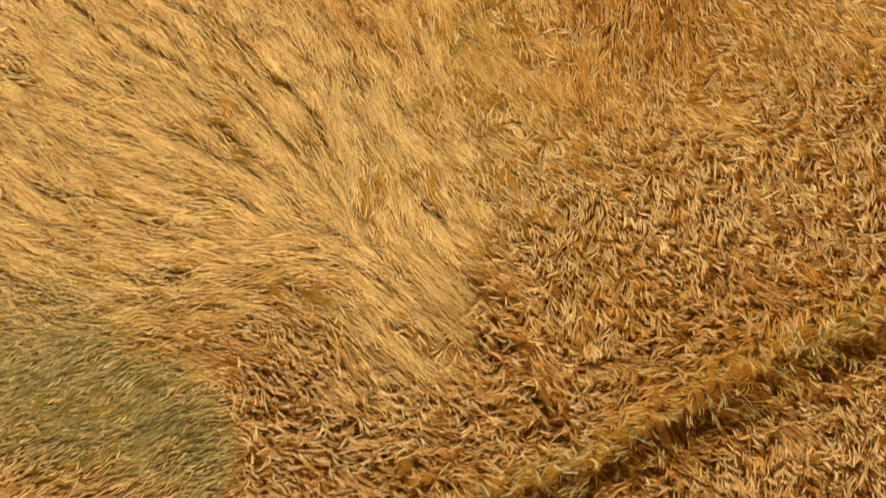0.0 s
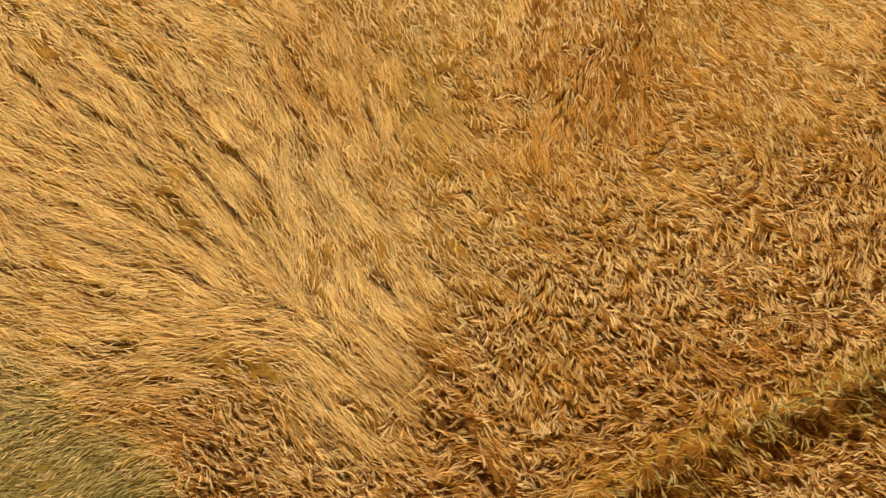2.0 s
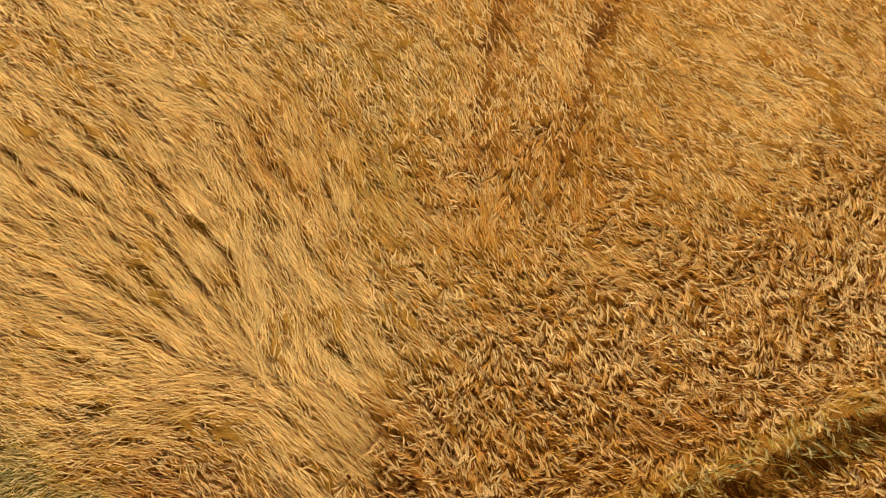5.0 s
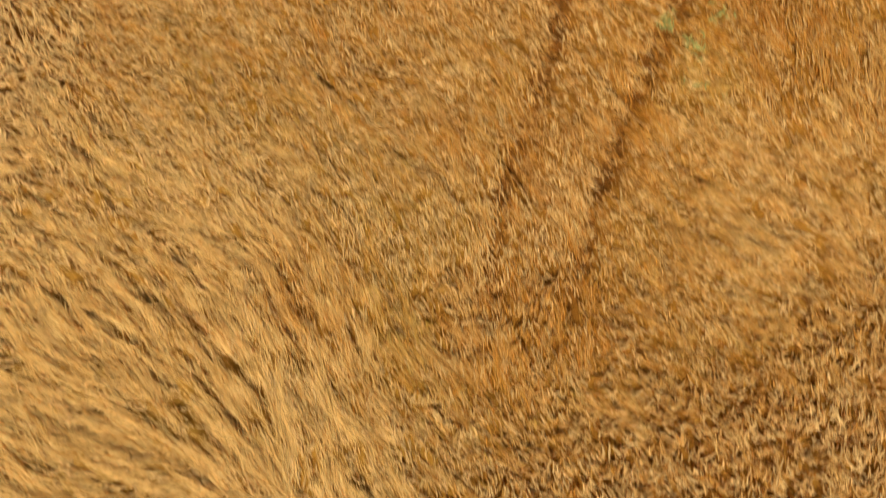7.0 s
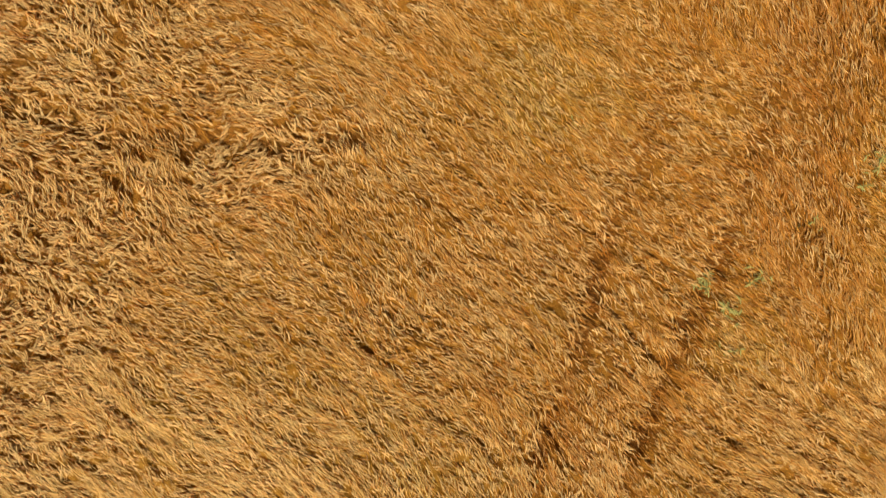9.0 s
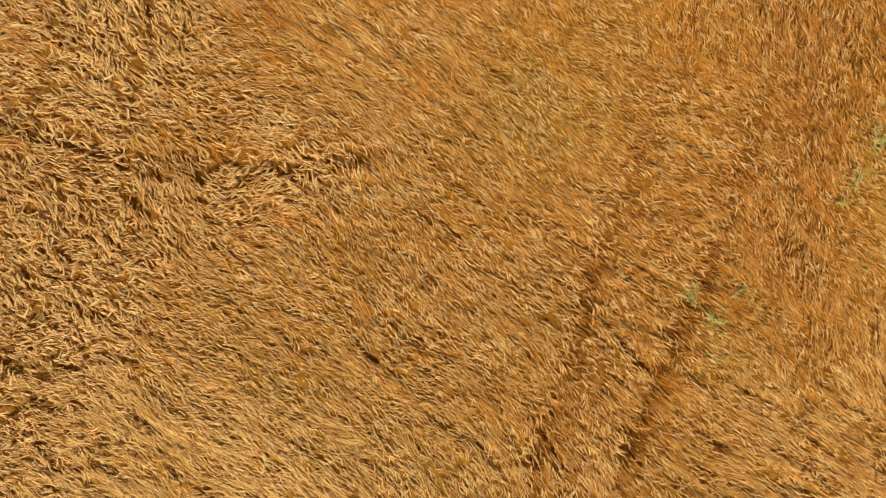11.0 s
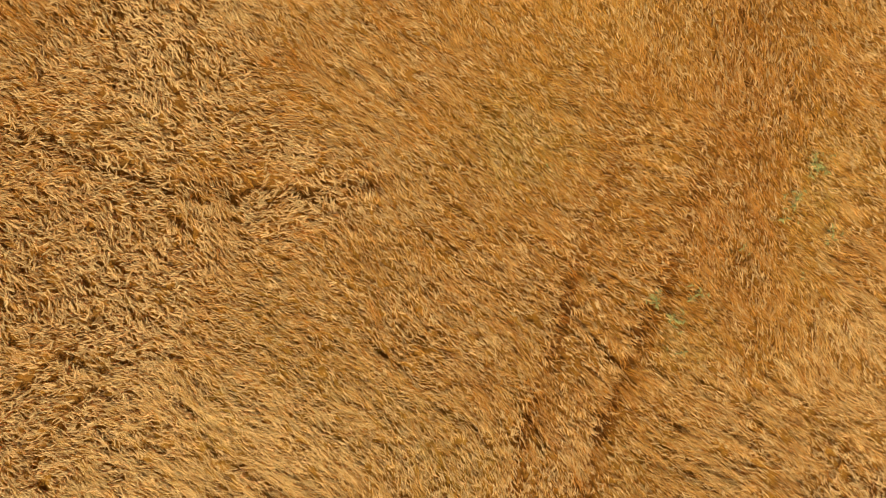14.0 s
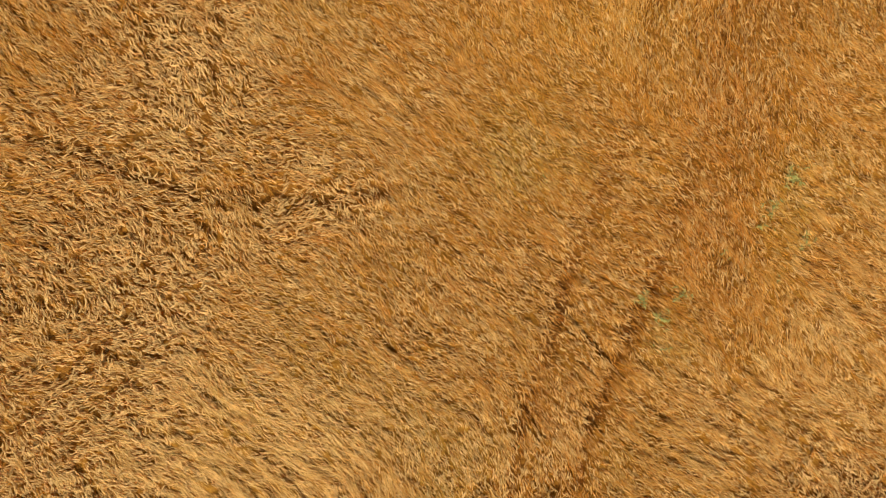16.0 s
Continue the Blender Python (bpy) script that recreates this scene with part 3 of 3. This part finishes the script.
    return tagged(ob, "golden ripe barley straw lying flat in combed bundles", "barley", kind="stuff")


build_lodged()


# ---- ears: tufts of nodding bearded ears on leaning stalks ----
def build_ears(name, label, upright, per_metre, per):
    cx, cy = scatter_even(per_metre)
    up, green, combed = standing(cx, cy), green_patch(cx, cy), smooth_lodged(cx, cy)
    share = up if upright else (1 - up) * (1 - 0.72 * combed * (1 - green))
    cx, cy = keep(rng.random(len(cx)) < share * (1 - 0.6 * ruts(cx, cy)), cx, cy)
    green = green_patch(cx, cy)
    loose = 0.38 if upright else 0.15
    turn = heading(cx, cy) + rng.normal(0, loose, len(cx)) + (2.6 if upright else 0.5) * (rough_noise(cx, cy, 1.7, 50) - 0.5)
    height = canopy(cx, cy) + rng.normal(0.02 if upright else 0.0, 0.05 if upright else 0.028, len(cx))
    tuft_tone, tuft_pale = rng.random(len(cx)), rng.normal(0, 0.22, len(cx))
    n = len(cx) * per
    rep = lambda a: np.repeat(a, per)
    turn = rep(turn) + rng.normal(0, 0.28 if upright else 0.19, n)
    sx, sy = rep(cx) + rng.normal(0, 0.055 if upright else 0.042, n), rep(cy) + rng.normal(0, 0.055 if upright else 0.042, n)
    top = rep(height) - np.minimum(rng.exponential(0.035 if upright else 0.018, n), 0.2)
    there = rng.random(n) < 1 - 0.96 * np.maximum(ruts(sx, sy), 0.85 * ruts(sx + 0.15 * np.cos(turn), sy + 0.15 * np.sin(turn))) - 0.85 * hollow(sx, sy)
    turn, sx, sy, top, green, tuft_tone, tuft_pale = keep(there, turn, sx, sy, top, rep(green), rep(tuft_tone), rep(tuft_pale))
    n = len(sx)
    ux, uy = np.cos(turn), np.sin(turn)
    scale = (1.0 if upright else 0.92) - 0.25 * green
    ear, neck, awn = rng.uniform(0.10, 0.14, n) * scale, rng.uniform(0.10, 0.18, n) * scale, rng.uniform(0.07, 0.12, n) * scale
    droop = rng.uniform(-0.1, 0.75, n) * (1.0 if upright else 0.6)
    bend = rng.normal(0, 1.5 if upright else 1.4, n)
    pos = lambda along, z: np.stack((sx + ux * along - uy * bend * along ** 2, sy + uy * along + ux * bend * along ** 2, z), -1)
    a0, a1 = -neck, np.zeros(n)
    stalk = np.stack((pos(a0 - 0.06, np.maximum(top - 0.30, 0.0)), pos(0.6 * a0, top - 0.05), pos(a1, top)), 1)
    sw = rng.uniform(0.007, 0.011, n)[:, None] * np.ones((1, 3))
    v1, f1 = ribbons(stalk, sw, rng.normal(0, 0.6, n))
    dz = lambda s: top - np.sin(droop) * s * (0.4 + 0.6 * s / 0.25)
    ca = np.cos(0.6 * droop)
    ear_line = np.stack([pos(ca * ear * s, dz(ear * s)) for s in (-0.05, 0.4, 1.1)], 1)
    ew = (rng.uniform(*((0.032, 0.044) if upright else (0.024, 0.036)), n) * scale)[:, None] * np.array((0.45, 1.0, 0.3))[None]
    v2, f2 = tubes(ear_line, ew)
    blades_v, blades_f, m = [], [], 4 if upright else 2
    base = len(v1) + len(v2)
    for b in range(m):
        spread = (b - (m - 1) / 2) * 0.075 + rng.normal(0, 0.04, n) + bend * (ear + awn)
        bx, by = np.cos(turn + spread), np.sin(turn + spread)
        s0, s1 = ca * ear * (0.3 + 0.1 * (b % 3)), ca * (ear + awn * rng.uniform(0.75, 1.1, n))
        rise = rng.normal(0.0, 0.02, n)
        root = pos(s0, dz(ear * 0.5) + 0.004)
        end = np.stack((sx + bx * s1, sy + by * s1, dz(ear + awn * 0.9) + rise), -1)
        across = np.stack((-by, bx, rng.normal(0, 0.5, n)), -1) * (0.0090 if upright else 0.0085)
        blades_v.append(np.stack((root - across, root + across, end + 0.3 * across, end - 0.3 * across), 1).reshape(-1, 3))
        blades_f.append(base + b * 4 * n + np.arange(n)[:, None] * 4 + np.arange(4)[None])
    verts = np.concatenate([v1, v2] + blades_v)
    faces = np.concatenate([f1, f2 + len(v1)] + blades_f)
    ripe = np.clip(ripeness(sx, sy) + rng.normal(0, 0.06, n), 0, 1)
    pale = bleaching(sx, sy)
    chance = 0.5 * rng.random(n) + 0.5 * tuft_tone
    own = rng.normal(0.18 if upright else 0.32, 0.22, n) + tuft_pale
    lay = lambda s, e, w: np.concatenate([np.repeat(s, 6), np.repeat(e, 9)] + [np.repeat(w, 4)] * m)
    # stalks browner and duller than ears; shade between tufts put into their colour
    values = {"ripeness": lay(np.minimum(ripe + 0.17 * (1 - green), 1), ripe, ripe), "chance": lay(chance * 0.5, chance, chance),
              "bleach": lay(pale * 0.1, np.clip(pale + own, 0, 1), np.clip(pale + own + 0.08, 0, 1))}
    ob = mesh_object(name, verts, faces, 4, ear_mat, values)
    return tagged(ob, label, "barley", kind="stuff")


build_ears("standing_barley", "standing ripe barley with pale nodding bearded ears", True, 46, 4)
build_ears("leaning_barley", "leaning golden barley, its bearded ears all swept one way", False, 102, 3)


# ---- undergrowth: short stalks and leaf blades low in the standing crop and along the ruts ----
def build_undergrowth():
    x, y = scatter(120)
    up, rut_mask = standing(x, y), ruts(x, y)
    x, y = keep(rng.random(len(x)) < np.clip(0.30 + 0.45 * up + 0.10 * rut_mask, 0, 1) * (1 - 0.55 * rut_mask * up), x, y)
    n = len(x)
    turn, reach = rng.uniform(0, 2 * math.pi, n), rng.uniform(0.12, 0.34, n)
    top = canopy(x, y) * rng.uniform(0.25, 0.85, n)
    k = 4
    t = np.linspace(0, 1, k)[None]
    px, py = x[:, None] + np.cos(turn)[:, None] * reach[:, None] * t ** 1.4, y[:, None] + np.sin(turn)[:, None] * reach[:, None] * t ** 1.4
    pz = top[:, None] * np.sin(0.5 * math.pi * np.minimum(t * 1.3, 1.35))
    width = rng.uniform(0.008, 0.016, n)[:, None] * np.array((0.7, 1.0, 0.9, 0.15))[None]
    verts, faces = ribbons(np.stack((px, py, pz), -1), width, rng.normal(0, 0.5, n))
    grass = lane(x, y, GRASS_RUT, 0.6)
    # low blades browned: shade under the ears put into their colour; rut greener
    ripe = np.clip(ripeness(x, y) + 0.16 * (1 - green_patch(x, y)) - 0.25 * grass * rng.random(n) + rng.normal(0, 0.08, n), 0, 1)
    whole = lambda a: np.repeat(a, 2 * k)
    values = {"ripeness": whole(ripe), "bleach": whole(np.clip(bleaching(x, y) - 0.4 + rng.normal(0, 0.1, n), 0, 1)), "chance": whole(rng.random(n) * 0.8)}
    ob = mesh_object("barley_undergrowth", verts, faces, 4, straw_mat, values)
    return tagged(ob, "short brown stalks and grass blades low in the crop", "undergrowth", kind="stuff")


build_undergrowth()


# ---- green weeds pushing up through the straw ----
def part(name, verts, faces, sides, material, parent, label=""):
    ob = mesh_object(name, verts, faces, sides, material, {})
    ob.parent = parent
    return tagged(ob, label)


def build_weed():
    thing = new("weed")
    r = np.random.default_rng(5)
    n = 9
    a = r.uniform(0, 2 * math.pi, n)
    lean = r.uniform(0.03, 0.17, n)
    t = np.linspace(0, 1, 4)[None]
    line = np.stack((np.cos(a)[:, None] * lean[:, None] * t, np.sin(a)[:, None] * lean[:, None] * t, r.uniform(0.30, 0.48, n)[:, None] * t), -1)
    v, f = tubes(line, 0.008 * np.ones((n, 4)) * np.array((1.2, 1, 0.8, 0.4))[None])
    part("stem", v, f, 4, weed_mat, thing)
    m = 130
    which, at = r.integers(0, n, m), r.uniform(0.45, 1.0, m)
    root = line[which, 0] * (1 - at)[:, None] + line[which, 3] * at[:, None]
    b, size = r.uniform(0, 2 * math.pi, m), r.uniform(0.05, 0.11, m)
    s = np.linspace(0, 1, 4)[None]
    leaf = np.stack((root[:, None, 0] + np.cos(b)[:, None] * size[:, None] * s, root[:, None, 1] + np.sin(b)[:, None] * size[:, None] * s,
                     root[:, None, 2] + size[:, None] * (0.5 * s - 0.6 * s ** 2)), -1)
    v, f = ribbons(leaf, size[:, None] * np.array((0.08, 0.24, 0.2, 0.03))[None], r.normal(0, 0.5, m))
    part("foliage", v, f, 4, weed_mat, thing)
    return tagged(thing, "small dull grey-green leafy weed growing through golden barley", "weed", "weeds in the barley")


WEEDS = ((8.3, 9.05, 1.0), (8.85, 8.8, 0.85), (8.4, 9.82, 1.15), (8.85, 10.5, 1.1), (7.85, 10.38, 0.95), (9.05, 10.1, 0.75), (9.85, 11.45, 0.9),
         (7.95, 11.5, 0.7), (11.0, 12.25, 1.0), (11.1, 12.75, 1.1), (11.55, 13.45, 1.2), (11.95, 13.65, 0.9), (12.0, 11.8, 1.0), (12.5, 11.95, 0.7),
         (11.3, 10.9, 0.9), (5.3, 13.5, 0.8), (5.7, 14.2, 0.8), (4.4, 14.8, 0.6), (5.3, 15.4, 0.7), (4.62, 6.62, 0.7))


def plant_weeds():
    first = build_weed()
    for n, (x, y, s) in enumerate(WEEDS):
        ob = first if n == 0 else copy_thing(first, pose(x, y, 0, 0, 0, 67 * n))
        ob.matrix_basis = pose(x, y, 0, 0, 0, 67 * n) @ Matrix.Diagonal((1.35 * s, 1.35 * s, 1.05 * s, 1.0))


plant_weeds()


# ---- stray stalks: a tangle at the eye of the swirl and bent stalks lying over a bare gap ----
def stalk_value(n):
    return {"ripeness": np.full(n, 0.5), "bleach": np.full(n, 0.75), "chance": np.full(n, 0.75)}


def lay_stalk(parent, name, a, b, sag, width):
    """A single straw from a to b, bowed by sag."""
    t = np.linspace(0, 1, 6)[:, None]
    a, b = np.array(a), np.array(b)
    line = a * (1 - t) + b * t + np.array((0, 0, 1.0)) * sag * np.sin(math.pi * t)
    v, f = tubes(line[None], width * np.array((1, 1, 0.95, 0.9, 0.8, 0.5))[None], 5)
    ob = mesh_object(name, v, f, 4, straw_mat, stalk_value(len(v)))
    ob.parent = parent
    return ob


def build_tangle():
    r = np.random.default_rng(21)
    thing = new("straw_tangle")
    thing.location = (0.92, 1.5, float(canopy(np.array(0.92), np.array(1.5))))
    for n in range(26):
        x, y = r.normal(0, 0.2), r.normal(0, 0.12)
        a = radians(r.choice((8.0, 60.0, -70.0, 150.0))) + r.normal(0, 0.2)
        half = r.uniform(0.08, 0.2)
        z = r.uniform(0.0, 0.05)
        lay_stalk(thing, "stalk", (x - half * math.cos(a), y - half * math.sin(a), z), (x + half * math.cos(a), y + half * math.sin(a), z + r.normal(0, 0.02)), 0.03, 0.010)
    return tagged(thing, "tangle of broken pale straw crossing over a hollow", "straw")


def build_bent_stalk():
    thing = new("bent_stalk")
    lay_stalk(thing, "stem", (-0.28, 0, 0.0), (0.2, 0, 0.06), 0.05, 0.010)
    t = np.linspace(0, 1, 5)
    line = np.stack((0.2 + 0.13 * t, 0.02 * t ** 2, 0.06 - 0.03 * t ** 2), -1)[None]
    v, f = tubes(line, 0.026 * np.array((0.4, 1, 1, 0.8, 0.2))[None], 6)
    ear = mesh_object("ear", v, f, 4, ear_mat, stalk_value(len(v)))
    ear.parent = thing
    a = np.linspace(-0.3, 0.3, 7)
    root = np.repeat(np.array(((0.27, 0, 0.06),)), 7, 0)
    end = np.stack((0.28 + 0.2 * np.cos(a), 0.2 * np.sin(a), 0.04 + 0.02 * np.cos(9 * a)), -1)
    v, f = ribbons(np.stack((root, (root + end) / 2, end), 1), 0.006 * np.ones((7, 3)) * np.array((1, 0.8, 0.3))[None], np.zeros(7))
    awns = mesh_object("awns", v, f, 4, ear_mat, stalk_value(len(v)))
    awns.parent = ear
    return tagged(thing, "bent pale barley stalk lying over the standing crop", "barley stalk", "bent barley stalks")


build_tangle()
first_stalk = build_bent_stalk()
STALKS = ((2.62, 0.02, 36), (2.72, 0.12, 40), (2.78, 0.02, 30), (3.05, 2.05, -60), (6.6, 1.15, -24), (7.05, 1.02, -20), (4.35, 3.5, 75), (3.9, 4.4, 80), (8.6, 2.9, 20))
for n, (x, y, a) in enumerate(STALKS):
    high = float(canopy(np.array(x), np.array(y)))
    ob = first_stalk if n == 0 else copy_thing(first_stalk, pose(x, y, high, 0, 0, a))
    ob.matrix_basis = pose(x, y, high, 0, 0, a)
